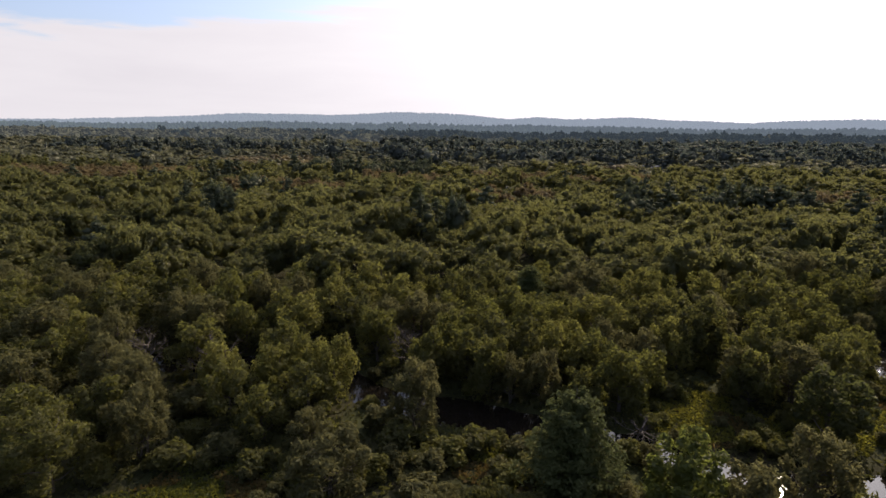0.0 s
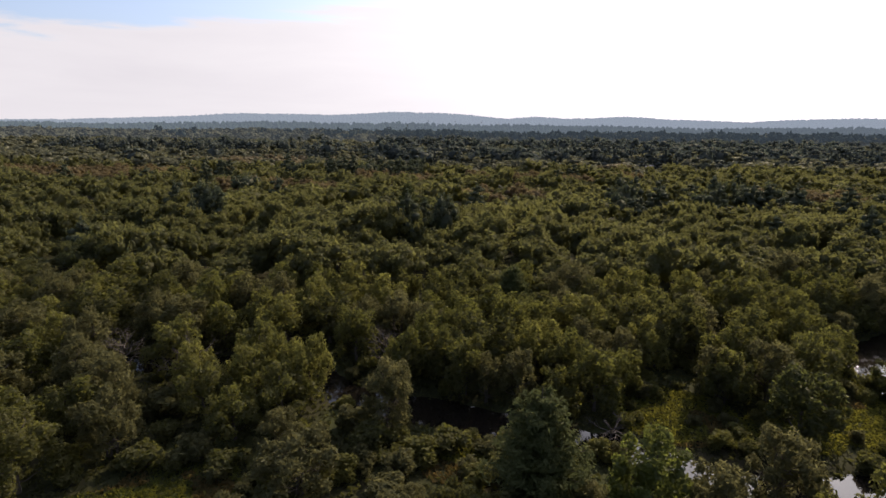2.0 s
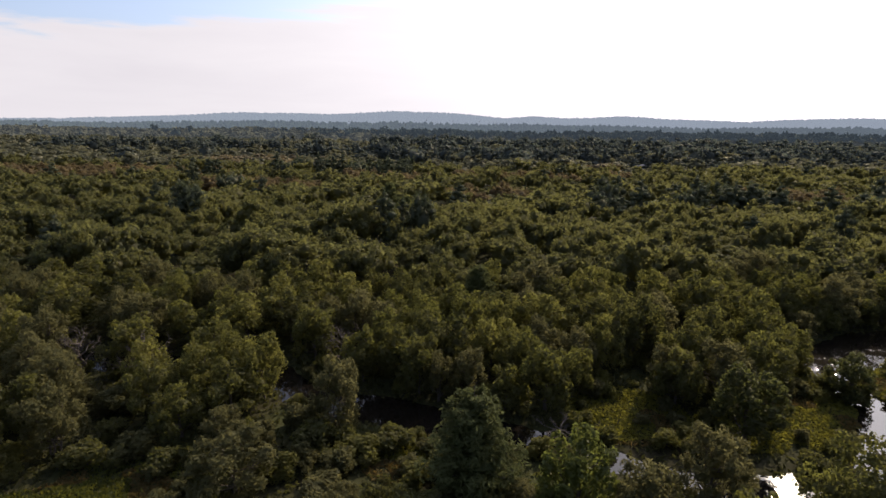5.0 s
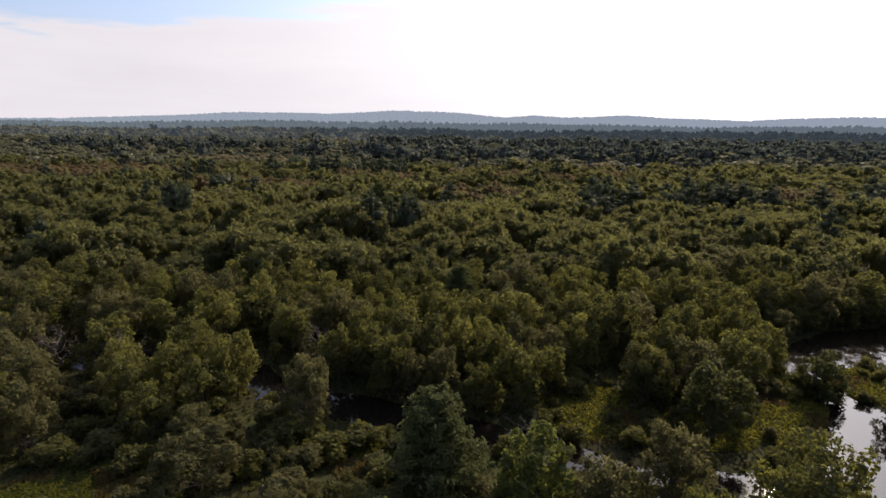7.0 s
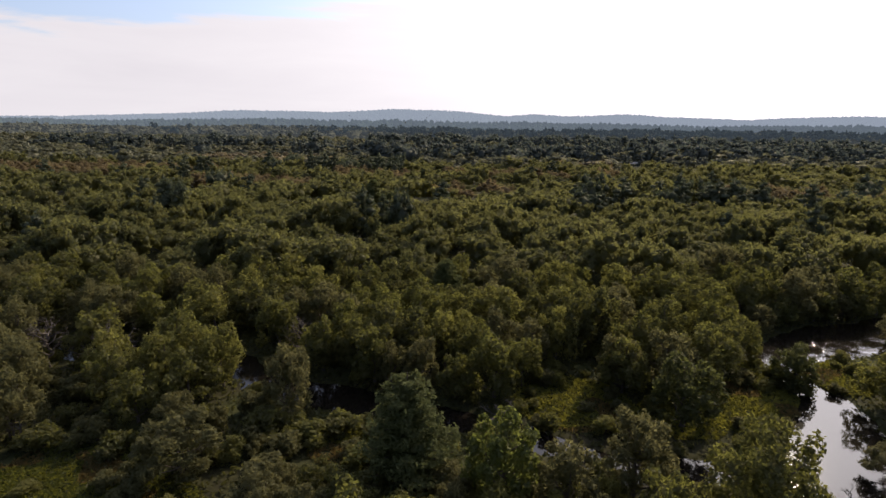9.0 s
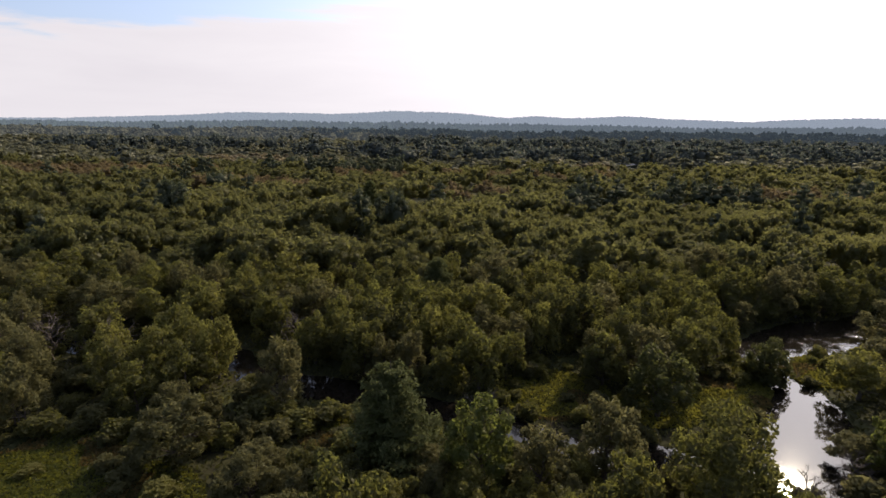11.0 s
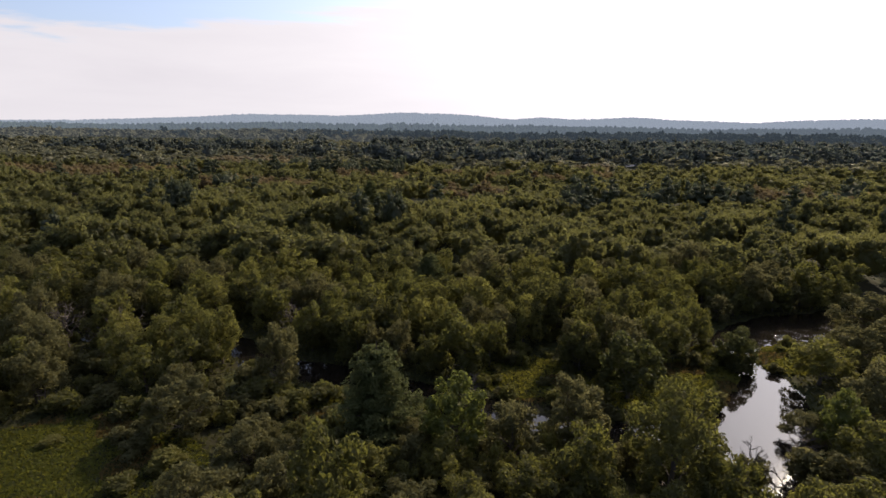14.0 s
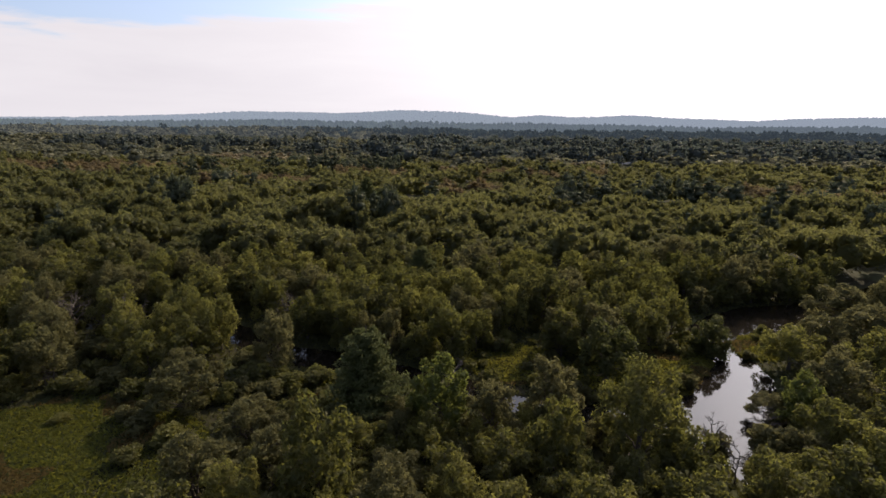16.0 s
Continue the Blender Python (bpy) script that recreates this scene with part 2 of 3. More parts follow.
def leaf_quads(rng, at, way, size, long=1.0, loose=0.8, droop=0.25):
    """Folded leaf sprays at the places at, facing about the ways way."""
    n = len(at)
    nrm = unit(way + loose * rng.normal(size=(n, 3)))
    a = unit(np.cross(nrm, rng.normal(size=(n, 3))))
    b = np.cross(nrm, a)
    s = size * rng.uniform(0.6, 1.35, (n, 1))
    skew = rng.uniform(-0.3, 0.3, (n, 1))
    fold = nrm * s * droop
    q = np.stack([at - a * s * long - fold, at + b * s * 0.62 + a * s * skew, at + a * s * long - fold, at - b * s * 0.62 - a * s * skew], 1)
    return q.reshape(-1, 3), np.arange(4 * n).reshape(n, 4)


def foliage(sheaf, rng, lobes, leaves, size, core=0.74, long=1.0, loose=0.8, tone=0.0, mat=0, rough=0.12, hearts=None, lift=0.25):
    """A crown: leaf sprays over a heap of lobes, each with a ragged leafy core that stops the light."""
    lobes = np.asarray(lobes, float)
    c, r = lobes[:, :3], lobes[:, 3:]
    area = (r[:, 0] * r[:, 2]) + 0.01
    pick = rng.choice(len(lobes), int(leaves * 1.6), p=area / area.sum())
    u = unit(rng.normal(size=(len(pick), 3)) + (0, 0, lift))
    at = c[pick] + u * r[pick] * (rng.uniform(0.62, 1.30, (len(pick), 1)) if hearts else rng.uniform(0.8, 1.16, (len(pick), 1)))
    inside = np.zeros(len(at), bool)
    for i in range(len(lobes)):
        inside |= (pick != i) & ((((at - c[i]) / r[i]) ** 2).sum(1) < 0.72)
    at, u = at[~inside][:leaves], u[~inside][:leaves]
    v, f = leaf_quads(rng, at, u, size, long, loose)
    sheaf.add(v, f, tone, mat)
    if core:
        iv, jf = ICO[1]
        for k in range(hearts or len(lobes)):
            jag = rng.uniform(1 - rough, 1 + rough, (len(iv), 1))
            sheaf.add(c[k] + iv * r[k] * core * jag, jf, tone, mat)


def tube(sheaf, pts, radii, sides=6):
    """A bent, tapering limb."""
    pts = np.asarray(pts, float)
    ang = np.arange(sides) * 2 * math.pi / sides
    rings = []
    for i, p in enumerate(pts):
        d = unit(pts[min(i + 1, len(pts) - 1)] - pts[max(i - 1, 0)])
        side = unit(np.cross(d, (0.31, 0.95, 0.05)))
        up = np.cross(d, side)
        rings.append(p + radii[i] * (np.outer(np.cos(ang), side) + np.outer(np.sin(ang), up)))
    v = np.concatenate(rings)
    k = np.arange(sides)
    f = [np.stack([i * sides + k, i * sides + (k + 1) % sides, (i + 1) * sides + (k + 1) % sides, (i + 1) * sides + k], 1) for i in range(len(pts) - 1)]
    sheaf.add(v, np.concatenate(f))


def limb_path(rng, a, b, n=4, wander=0.08):
    a, b = np.asarray(a, float), np.asarray(b, float)
    t = np.linspace(0, 1, n)[:, None]
    p = a + (b - a) * t
    p[1:-1] += rng.normal(size=(n - 2, 3)) * wander * np.linalg.norm(b - a)
    return p


# ---- tree kinds: each template is 12 m tall and 10 m wide ----
def round_lobes(rng, n=12, low=2.4, spread=3.4, size=(1.3, 2.1), top=11.0):
    lobes = [(0, 0, 7.0, 2.9, 2.9, 3.4)]
    for k in range(n):
        z = low + (top - 1.2 - low) * ((k + rng.uniform(0, 0.8)) / n)
        rise = (z - low) / (top - low)
        rad = spread * math.sqrt(max(0.06, 1 - (1.5 * rise - 0.55) ** 2)) * rng.uniform(0.75, 1.1)
        a = k * 2.4 + rng.uniform(-0.5, 0.5)
        s = rng.uniform(*size) * (1.1 - 0.3 * rise)
        lobes.append((rad * math.cos(a), rad * math.sin(a), z, s, s, s * rng.uniform(0.75, 1.0)))
    lobes.append((rng.uniform(-0.8, 0.8), rng.uniform(-0.8, 0.8), top - 1.0, 1.6, 1.6, 1.2))
    return lobes


def dome_lobes(rng, n=14):
    """A full domed crown: one great lobe, with boughs swelling out of its upper side."""
    lobes = [(0, 0, 6.4, 3.9, 3.9, 4.2)]
    for k in range(n):
        up, a = rng.uniform(-0.15, 0.95), k * 2.4 + rng.uniform(-0.4, 0.4)
        side, s = math.sqrt(1 - up * up), rng.uniform(0.95, 1.75)
        lobes.append((3.5 * side * math.cos(a), 3.5 * side * math.sin(a), 6.4 + 4.0 * up, s, s, s * rng.uniform(0.8, 1.2)))
    return lobes


def broken(rng, lobes, each=5):
    """Boughs of a crown: every lobe but the heart is broken into smaller sprays that point up and outwards."""
    fine = [(x, y, z, a * 0.8, b * 0.8, c * 0.8) for x, y, z, a, b, c in lobes]
    for x, y, z, a, b, c in lobes[1:]:
        out = np.array([x, y, 0.0]) / max(0.6, math.hypot(x, y))
        for k in range(each):
            d = unit(rng.normal(size=3) + 0.6 * out + (0, 0, 0.8))
            s = a * rng.uniform(0.30, 0.52)
            fine.append((x + d[0] * a * 0.72, y + d[1] * b * 0.72, z + d[2] * c * 0.85, s, s, s * rng.uniform(1.0, 1.9)))
    return fine


def trunk_mesh(name, rng, lobes, mat, girth=0.26, stems=1):
    sh = Sheaf()
    for s in range(stems):
        off = np.array([rng.uniform(-1, 1), rng.uniform(-1, 1), 0]) * (0.5 if stems > 1 else 0)
        top = np.array([rng.uniform(-0.6, 0.6), rng.uniform(-0.6, 0.6), 9.5]) + off * 2
        p = limb_path(rng, off - (0, 0, 0.4), top, 6, 0.015)
        tube(sh, p, np.array([1.5, 1.0, 0.85, 0.65, 0.42, 0.12]) * girth / math.sqrt(stems), 8)
        for lo in lobes[1::2]:
            z = min(max(lo[2] - rng.uniform(1.5, 3.0), 1.5), 8)
            base = p[0] + (top - p[0]) * (z + 0.4) / 9.9
            tube(sh, limb_path(rng, base, lo[:3], 4), np.array([0.45, 0.33, 0.2, 0.06]) * girth, 5)
    return sh.mesh(name, [mat], True)


def make_round(kind, seed, mat, leaves, leaf, **kw):
    rng = np.random.default_rng(seed)
    loose, long, core = kw.pop("loose", 0.5), kw.pop("long", 1.25), kw.pop("core", 0.62)
    stems = kw.pop("stems", 1)
    lobes = round_lobes(rng, **kw)
    sh = Sheaf()
    foliage(sh, rng, broken(rng, lobes), leaves, leaf, core=core, loose=loose, long=long, hearts=len(lobes))
    return trunk_mesh(kind + "_trunk", rng, lobes, M_BARK, stems=stems), sh.mesh(kind + "_crown", [mat], True)


def make_pine(seed, leaves=7000):
    rng = np.random.default_rng(seed)
    tr, cr = Sheaf(), Sheaf()
    p = limb_path(rng, (0, 0, -0.4), (0.1, 0.1, 11.8), 7, 0.006)
    tube(tr, p, np.array([0.34, 0.27, 0.22, 0.17, 0.12, 0.07, 0.03]), 8)
    places, ways = [], []
    tiers = 15
    for k in range(tiers):
        z = 1.6 + 9.9 * (k / tiers) ** 0.95
        reach = 5.3 * (1 - (z - 0.6) / 12.2) ** 0.75 * rng.uniform(0.8, 1.1) + 0.25
        arms = 7 if k < 11 else 5
        for j in range(arms):
            a = j * 2 * math.pi / arms + k * 0.9 + rng.uniform(-0.25, 0.25)
            r = reach * rng.uniform(0.72, 1.1)
            out = np.array([math.cos(a), math.sin(a), 0])
            tip = np.array([0, 0, z + 0.18 * r + rng.uniform(-0.2, 0.35)]) + out * r
            if r > 1.2:
                tube(tr, [np.array([0, 0, z]), (tip + (0, 0, z - 0.4)) * (0.5, 0.5, 0.5), tip], [0.06, 0.045, 0.015], 4)
            m = max(6, int(leaves / (tiers * 6.4) * (0.35 + r / 2.6)))
            t = rng.uniform(0.22, 1.05, m) ** 0.8
            side = np.cross(out, (0, 0, 1))
            pts = np.array([0, 0, z]) + np.outer(t, tip - np.array([0, 0, z])) + np.outer(rng.normal(size=m) * 0.24 * r * (1.15 - 0.6 * t), side)
            pts[:, 2] += rng.normal(size=m) * 0.16 - 0.1
            places.append(pts)
            ways.append(np.tile(np.array([0, 0, 1.0]) + 0.5 * out, (m, 1)))
    v, f = leaf_quads(rng, np.concatenate(places), np.concatenate(ways), 0.165, 1.7, 0.6, 0.3)
    cr.add(v, f)
    iv, jf = ICO[2]
    for z, r in ((2.8, 2.9), (4.9, 2.5), (7.0, 1.8), (9.0, 1.0)):
        cr.add(iv * (r, r, 1.5) * rng.uniform(0.75, 1.05, (len(iv), 1)) + (0, 0, z), jf)
    return tr.mesh("pine_trunk", [M_BARK], True), cr.mesh("pine_crown", [M_PINE])


def make_bare(seed, spread=1.0):
    """A leafless tree: stem and three orders of boughs."""
    rng = np.random.default_rng(seed)
    tr, br = Sheaf(), Sheaf()
    p = limb_path(rng, (0, 0, -0.4), (rng.uniform(-1, 1), rng.uniform(-1, 1), 7.5), 6, 0.05)
    tube(tr, p, np.array([0.26, 0.20, 0.16, 0.12, 0.08, 0.04]), 7)

    def grow(base, way, length, rad, order):
        tip = base + way * length
        q = limb_path(rng, base, tip, 4, 0.09)
        tube(br, q, [rad, rad * 0.8, rad * 0.6, rad * 0.4], 4 if order < 2 else 3)
        if order < 3:
            for i in range(4 if order < 2 else 3):
                t = rng.uniform(0.35, 1.0)
                w = unit(way + rng.normal(size=3) * 0.65 + (0, 0, 0.15))
                grow(base + (tip - base) * t, w, length * rng.uniform(0.42, 0.65), rad * 0.5, order + 1)

    for i in range(9):
        t = 0.35 + 0.62 * i / 9
        base = p[0] + (p[-1] - p[0]) * t
        a = i * 2.4 + rng.uniform(-0.4, 0.4)
        way = unit(np.array([math.cos(a) * spread, math.sin(a) * spread, rng.uniform(0.25, 1.1)]))
        grow(base, way, rng.uniform(2.6, 4.2) * (1.15 - 0.4 * t), 0.15, 1)
    return tr.mesh("bare_trunk", [M_DEAD], True), br.mesh("bare_boughs", [M_DEAD])


def make_shrub(seed, mat, leaves=560, size=0.30):
    """A thicket shrub, 3 m tall and 4 m wide, scaled from 12 by 10."""
    rng = np.random.default_rng(seed)
    lobes = [(rng.uniform(-2.6, 2.6), rng.uniform(-2.6, 2.6), rng.uniform(2.5, 7.5), *(rng.uniform(1.6, 2.6, 2)), rng.uniform(2.5, 4.0)) for _ in range(8)]
    sh, st = Sheaf(), Sheaf()
    foliage(sh, rng, lobes, leaves, size * 2.2, core=0.7)
    for lo in lobes:
        tube(st, limb_path(rng, (lo[0] * 0.15, lo[1] * 0.15, -0.5), lo[:3], 4), [0.22, 0.18, 0.12, 0.05], 5)
    return st.mesh("shrub_stems", [M_BARK], True), sh.mesh("shrub_leaves", [mat])


L = 3300
KINDS = {
    "maple": [make_round("maple", 10 + i, M_MAPLE, L, 0.235) for i in range(4)],
    "lime": [make_round("lime", 20 + i, M_LIME, L, 0.23, n=13) for i in range(2)],
    "willow": [make_round("willow", 30 + i, M_WILLOW, L + 600, 0.185, loose=0.7, long=1.7, core=0.62, low=2.0, n=15, size=(1.0, 1.7), stems=3) for i in range(3)],
    "oak": [make_round("oak", 40 + i, M_OAK, L, 0.24, n=14, low=2.6, spread=3.6) for i in range(3)],
    "glossy": [make_round("glossy", 50 + i, M_PALE if i == 0 else M_GLOSSY, 3800, 0.225, n=20, low=2.2, size=(0.85, 1.45), loose=0.5) for i in range(2)],
    "great": [make_round("great", 55, M_MAPLE, 6800, 0.155, n=19, low=2.0, size=(0.95, 1.6), loose=0.55)],
    "pine": [make_pine(60 + i) for i in range(2)],
    "bare": [make_bare(70), make_bare(71, 1.5)],
    "shrub": [make_shrub(80, M_MAPLE), make_shrub(81, M_WILLOW), make_shrub(82, M_LIME)],
}
ABOUT = {
    "maple": ("maple_tree", "green swamp maple with rounded leafy crown", "tree", "trunk", "crown"),
    "lime": ("maple_tree", "sunlit yellow-green maple with clustered leafy crown", "tree", "trunk", "crown"),
    "willow": ("willow_tree", "olive-grey willow with fine feathery foliage", "tree", "trunk", "crown"),
    "oak": ("oak_tree", "dark green oak with dense broad crown", "tree", "trunk", "crown"),
    "glossy": ("broadleaf_tree", "broadleaf tree with glossy pale-edged leaf clusters", "tree", "trunk", "crown"),
    "great": ("broadleaf_tree", "large green broadleaf tree with many-lobed crown", "tree", "trunk", "crown"),
    "pine": ("pine_tree", "blue-green white pine with tiered branches", "tree", "trunk", "crown"),
    "bare": ("dead_tree", "leafless grey dead tree among the green wood", "tree", "trunk", "crown"),
    "shrub": ("shrub", "low leafy shrub of the damp thicket", "shrub", "stem", "foliage"),
}
PLACED = []
turn_rng = random.Random(7)


def plant(kind, x, y, h, w, variant=None, label="", lean=0.0):
    """One tree of a kind, h metres tall and w wide, with its foot on the ground at x, y."""
    name, about, cat, first, second = ABOUT[kind]
    if variant is None:
        variant = turn_rng.randrange(len(KINDS[kind]))
    trunk, crown = KINDS[kind][variant]
    root = tagged(new(name), label or about, cat, "shrubs of the thicket" if kind == "shrub" else "trees of the wood")
    turn = turn_rng.uniform(0, 360)
    root.matrix_basis = pose(x, y, ground_z(x, y) - 0.1, lean, 0, turn) @ Matrix.Diagonal((w / 10, w / 10, h / 12, 1))
    part(first, trunk, root)
    part(second, crown, root)
    PLACED.append((x, y, w))
    return root


# ---- ground and river ----
RIVER = [(190, 150, 7), (150, 126, 8), (130, 118, 7.5), (112, 113, 8), (99, 107, 5.5), (91.5, 99, 3.8), (91.5, 92, 3.2), (92.5, 85, 4.2),
         (88.5, 77, 5.4), (81.5, 68, 6.2), (74, 60, 5.8), (66, 63, 4), (56, 64.5, 2.9), (47, 65.4, 2.3), (41, 69.2, 2.2), (31, 75, 2.2),
         (21, 78, 3.2), (8, 82, 4.2), (-3, 86, 3.6), (-13, 90, 2.6), (-20, 98, 3), (-34, 103, 3), (-58, 101, 3), (-90, 112, 3), (-150, 120, 3)]
RIV = np.array(RIVER, float)
BAY = np.array([(75, 59, 4.2), (76.2, 53, 3.2), (76.5, 48.5, 2.8)], float)   # arm of the pool that reaches back under the snags


def river_gap(x, y):
    """Metres from the river's edge, negative in the water."""
    p = np.stack([np.asarray(x, float), np.asarray(y, float)], -1)
    best = np.full(p.shape[:-1], 1e9)
    if p.ndim > 1 and p[..., 1].min() > 300:
        return best * 0 + 90.0
    for a, b in [*zip(RIV[:-1], RIV[1:]), *zip(BAY[:-1], BAY[1:])]:
        ab = b[:2] - a[:2]
        t = np.clip(((p - a[:2]) @ ab) / (ab @ ab), 0, 1)
        d = np.linalg.norm(p - (a[:2] + t[..., None] * ab), axis=-1) - (a[2] + t * (b[2] - a[2]))
        best = np.minimum(best, d)
    return best + 0.5 * np.sin(np.asarray(x) * 0.9) * np.sin(np.asarray(y) * 0.8 + 1)


# skyline of the far hills: sideways metres at 3.4 km, height of the treetops
SKYLINE_X = [-4200, -2900, -2350, -1720, -1240, -720, -310, -15, 390, 560, 750, 1170, 1550, 1910, 2100, 2550, 2900, 4200]
SKYLINE_Z = [18, 17, 17, 46, 67, 67, 87, 83, 58, 71, 60, 72, 61, 54, 61, 83, 80, 76]


def hill_height(x, y):
    x, y = np.asarray(x, float), np.asarray(y, float)
    top = np.interp(x * 3400 / np.maximum(y, 400), SKYLINE_X, SKYLINE_Z) - 16
    s = np.clip((y - 1700) / 1700, 0, 1)
    fall = np.clip(1 - (y - 3400) / 900, 0.0, 1)
    roll = np.clip((y - 900) / 500, 0, 1) * (2.5 * np.sin(x / 173 + y / 410) + 1.5 * np.sin(x / 77 + 1.3 - y / 230) + 2)
    return np.maximum(top, 0) * s * s * (3 - 2 * s) * fall + roll + 3 * np.clip((y - 620) / 500, 0, 1)


def ground_z(x, y):
    g = river_gap(x, y)
    bank = np.clip(g / 2.2, -1, 1)
    z = 0.35 * bank - 0.25 + 0.35 * np.clip(g / 10, 0, 1) + 0.12 * np.sin(np.asarray(x) * 0.31) * np.sin(np.asarray(y) * 0.27)
    z = z + hill_height(x, y)
    return float(z) if np.ndim(z) == 0 else z


def spread_out(lo, hi, step, far, grow=1.18):
    xs = list(np.arange(lo, hi + step, step))
    s = step
    while xs[-1] < far:
        s = min(s * grow, 55)
        xs.append(xs[-1] + s)
    s = step
    while xs[0] > -far:
        s = min(s * grow, 55)
        xs.insert(0, xs[0] - s)
    return np.array(xs)


def make_ground():
    xs, ys = spread_out(-100, 150, 1.2, 4700), spread_out(20, 150, 1.2, 4500)
    gx, gy = np.meshgrid(xs, ys)
    z = ground_z(gx, gy)
    nx, ny = len(xs), len(ys)
    i = (np.arange(ny - 1)[:, None] * nx + np.arange(nx - 1)).ravel()
    sh = Sheaf()
    sh.add(np.stack([gx, gy, z], -1).reshape(-1, 3), np.stack([i, i + 1, i + nx + 1, i + nx], 1))
    tagged(new("ground", sh.mesh("ground", [M_GROUND], True)), "dark damp woodland floor with rough green marsh grass", "ground", kind="structure")
    bm = bmesh.new()
    bmesh.ops.create_grid(bm, x_segments=40, y_segments=20, size=1)
    for v in bm.verts:
        v.co = (20 + v.co.x * 180, 95 + v.co.y * 65, -0.12)
    me = bpy.data.meshes.new("water")
    bm.to_mesh(me), bm.free()
    me.materials.append(M_WATER)
    tagged(new("water", me), "slow brown river reflecting a pale hazy sky", "water", kind="structure")


make_ground()

# open places with no trees: centre, half axes
GLADES = [(45, 83, 9, 8), (78, 82, 11, 9), (100, 96, 5, 8), (-30, 50, 22, 13), (7, 70, 5, 5), (-32, 63, 7, 6), (62, 78, 6, 5), (86, 93, 3.5, 6), (-42, 45, 20, 14)]


def in_glade(x, y, grow=0.0):
    return any(((x - a) / (p + grow)) ** 2 + ((y - b) / (q + grow)) ** 2 < 1 for a, b, p, q in GLADES)


# ---- trees one can tell apart ----
plant("pine", 17.0, 60.8, 17.3, 14.5, 0, "tall blue-green white pine beside the dark creek")
plant("glossy", 29.0, 55.3, 14.8, 12.0, 0, "bright pale-leaved broadleaf tree at the water's edge")
plant("willow", -4.1, 78.0, 13.5, 9.5)
plant("willow", -14.8, 61.5, 9.8, 13, 1, "rounded grey-green willow bush by the meadow")
plant("lime", -19.4, 87.1, 13.5, 8.5)
plant("lime", -28.7, 84.9, 12, 9)
plant("lime", -39.2, 87.0, 12, 9)
plant("maple", -30.1, 93.4, 13, 10.5)
plant("maple", -22.3, 80.6, 11, 10.5)
plant("maple", -28.4, 74.7, 9.5, 9)
plant("willow", -20.0, 71.0, 8, 8)
plant("bare", -42.9, 92.4, 14, 11, 1)
plant("bare", -57.0, 94.4, 13, 12, 0)
plant("bare", -64.0, 99.0, 13, 10, 1)
plant("willow", -64.1, 95.5, 14.5, 11)
plant("willow", -58.5, 86.0, 13, 11)
plant("willow", -51.5, 80.0, 12.5, 11)
plant("willow", -80.8, 100.8, 14, 15)
plant("maple", -72.0, 90.0, 12, 12)
plant("maple", -95.9, 112.7, 13, 12)
plant("lime", -82.1, 112.3, 12, 10)
plant("great", -53.0, 62.0, 12.8, 14)
plant("willow", -45.0, 70.0, 11.5, 10)
plant("maple", -64.0, 72.0, 11, 12)
plant("shrub", -41.9, 81.9, 5, 8)
plant("shrub", -38.5, 67.5, 4.2, 7, 0)
plant("shrub", -32.5, 69.0, 4.6, 7, 1)
plant("shrub", -26.5, 67.0, 3.8, 6, 0)
plant("shrub", -19.0, 55.5, 3.2, 5.5, 1)
plant("shrub", -13.0, 52.5, 3.6, 6, 2)
plant("shrub", -23.5, 59.5, 2.6, 4.5, 1)
plant("shrub", -16.5, 48.0, 3.0, 5, 0)
plant("shrub", -34.0, 57.5, 1.8, 4, 2)
plant("maple", 31.0, 84.2, 12.6, 11)
plant("maple", 36.5, 88.0, 10.5, 8)
plant("lime", 44.7, 97.9, 13, 9)
plant("lime", 34.7, 109.1, 14.3, 15)
plant("willow", 54.6, 88.4, 11, 10)
plant("willow", 63.7, 87.9, 12.5, 12)
plant("maple", 70.9, 90.1, 12.8, 12)
plant("maple", 76.3, 94.0, 11.5, 11)
plant("glossy", 61.0, 75.3, 13.5, 13.5, 1, "dark tree with whorled glossy leaf clusters in the marsh")
plant("maple", 8.6, 89.6, 12, 9.5)
plant("maple", 18.4, 106.6, 14, 11)
plant("maple", 8.8, 105.4, 14, 11)
plant("lime", 22.1, 95.6, 13, 9.5)
plant("willow", 17.7, 86.6, 11, 7.5)
plant("willow", 12.2, 87.5, 10, 7)
plant("bare", -7.3, 99.3, 12.5, 10, 0)
plant("maple", 1.7, 100.8, 13, 9.5)
plant("oak", 54.2, 106.9, 15, 12)
plant("maple", 76.0, 123.8, 14, 15)
plant("willow", 101.3, 145.5, 15.5, 15)
plant("maple", 84.8, 116.2, 13, 12)
plant("maple", 97.5, 125.7, 13, 12)
plant("great", 57.8, 47.6, 18.8, 14.8, 0, "large yellow-green broadleaf tree with gaps showing water")
plant("willow", 128.1, 107.0, 12, 17)
plant("lime", 101.5, 82.8, 10.5, 12.5)
plant("maple", 128.0, 131.0, 13, 15)
plant("willow", 111.5, 126.0, 13.5, 14)
plant("willow", 98.6, 65.3, 12.3, 13)
plant("glossy", 88.5, 59.0, 11.5, 9.5, 0)
plant("maple", 87.0, 51.0, 11, 11)
plant("maple", 82.0, 39.5, 10.5, 13)
plant("bare", 69.5, 49.5, 11, 7, 0, "bare grey snag at the edge of the pool")
plant("bare", 71.8, 46.5, 9, 6, 1)
plant("shrub", 71.0, 51.5, 5.0, 5.5, 1, "dark twiggy bush overhanging the pool")
plant("glossy", 88.2, 89.5, 10, 9.5, 1, "dark tree leaning over the river bend")
plant("maple", 54.7, 86.2, 11, 9)
plant("maple", 62.5, 41.5, 12.5, 8.5)
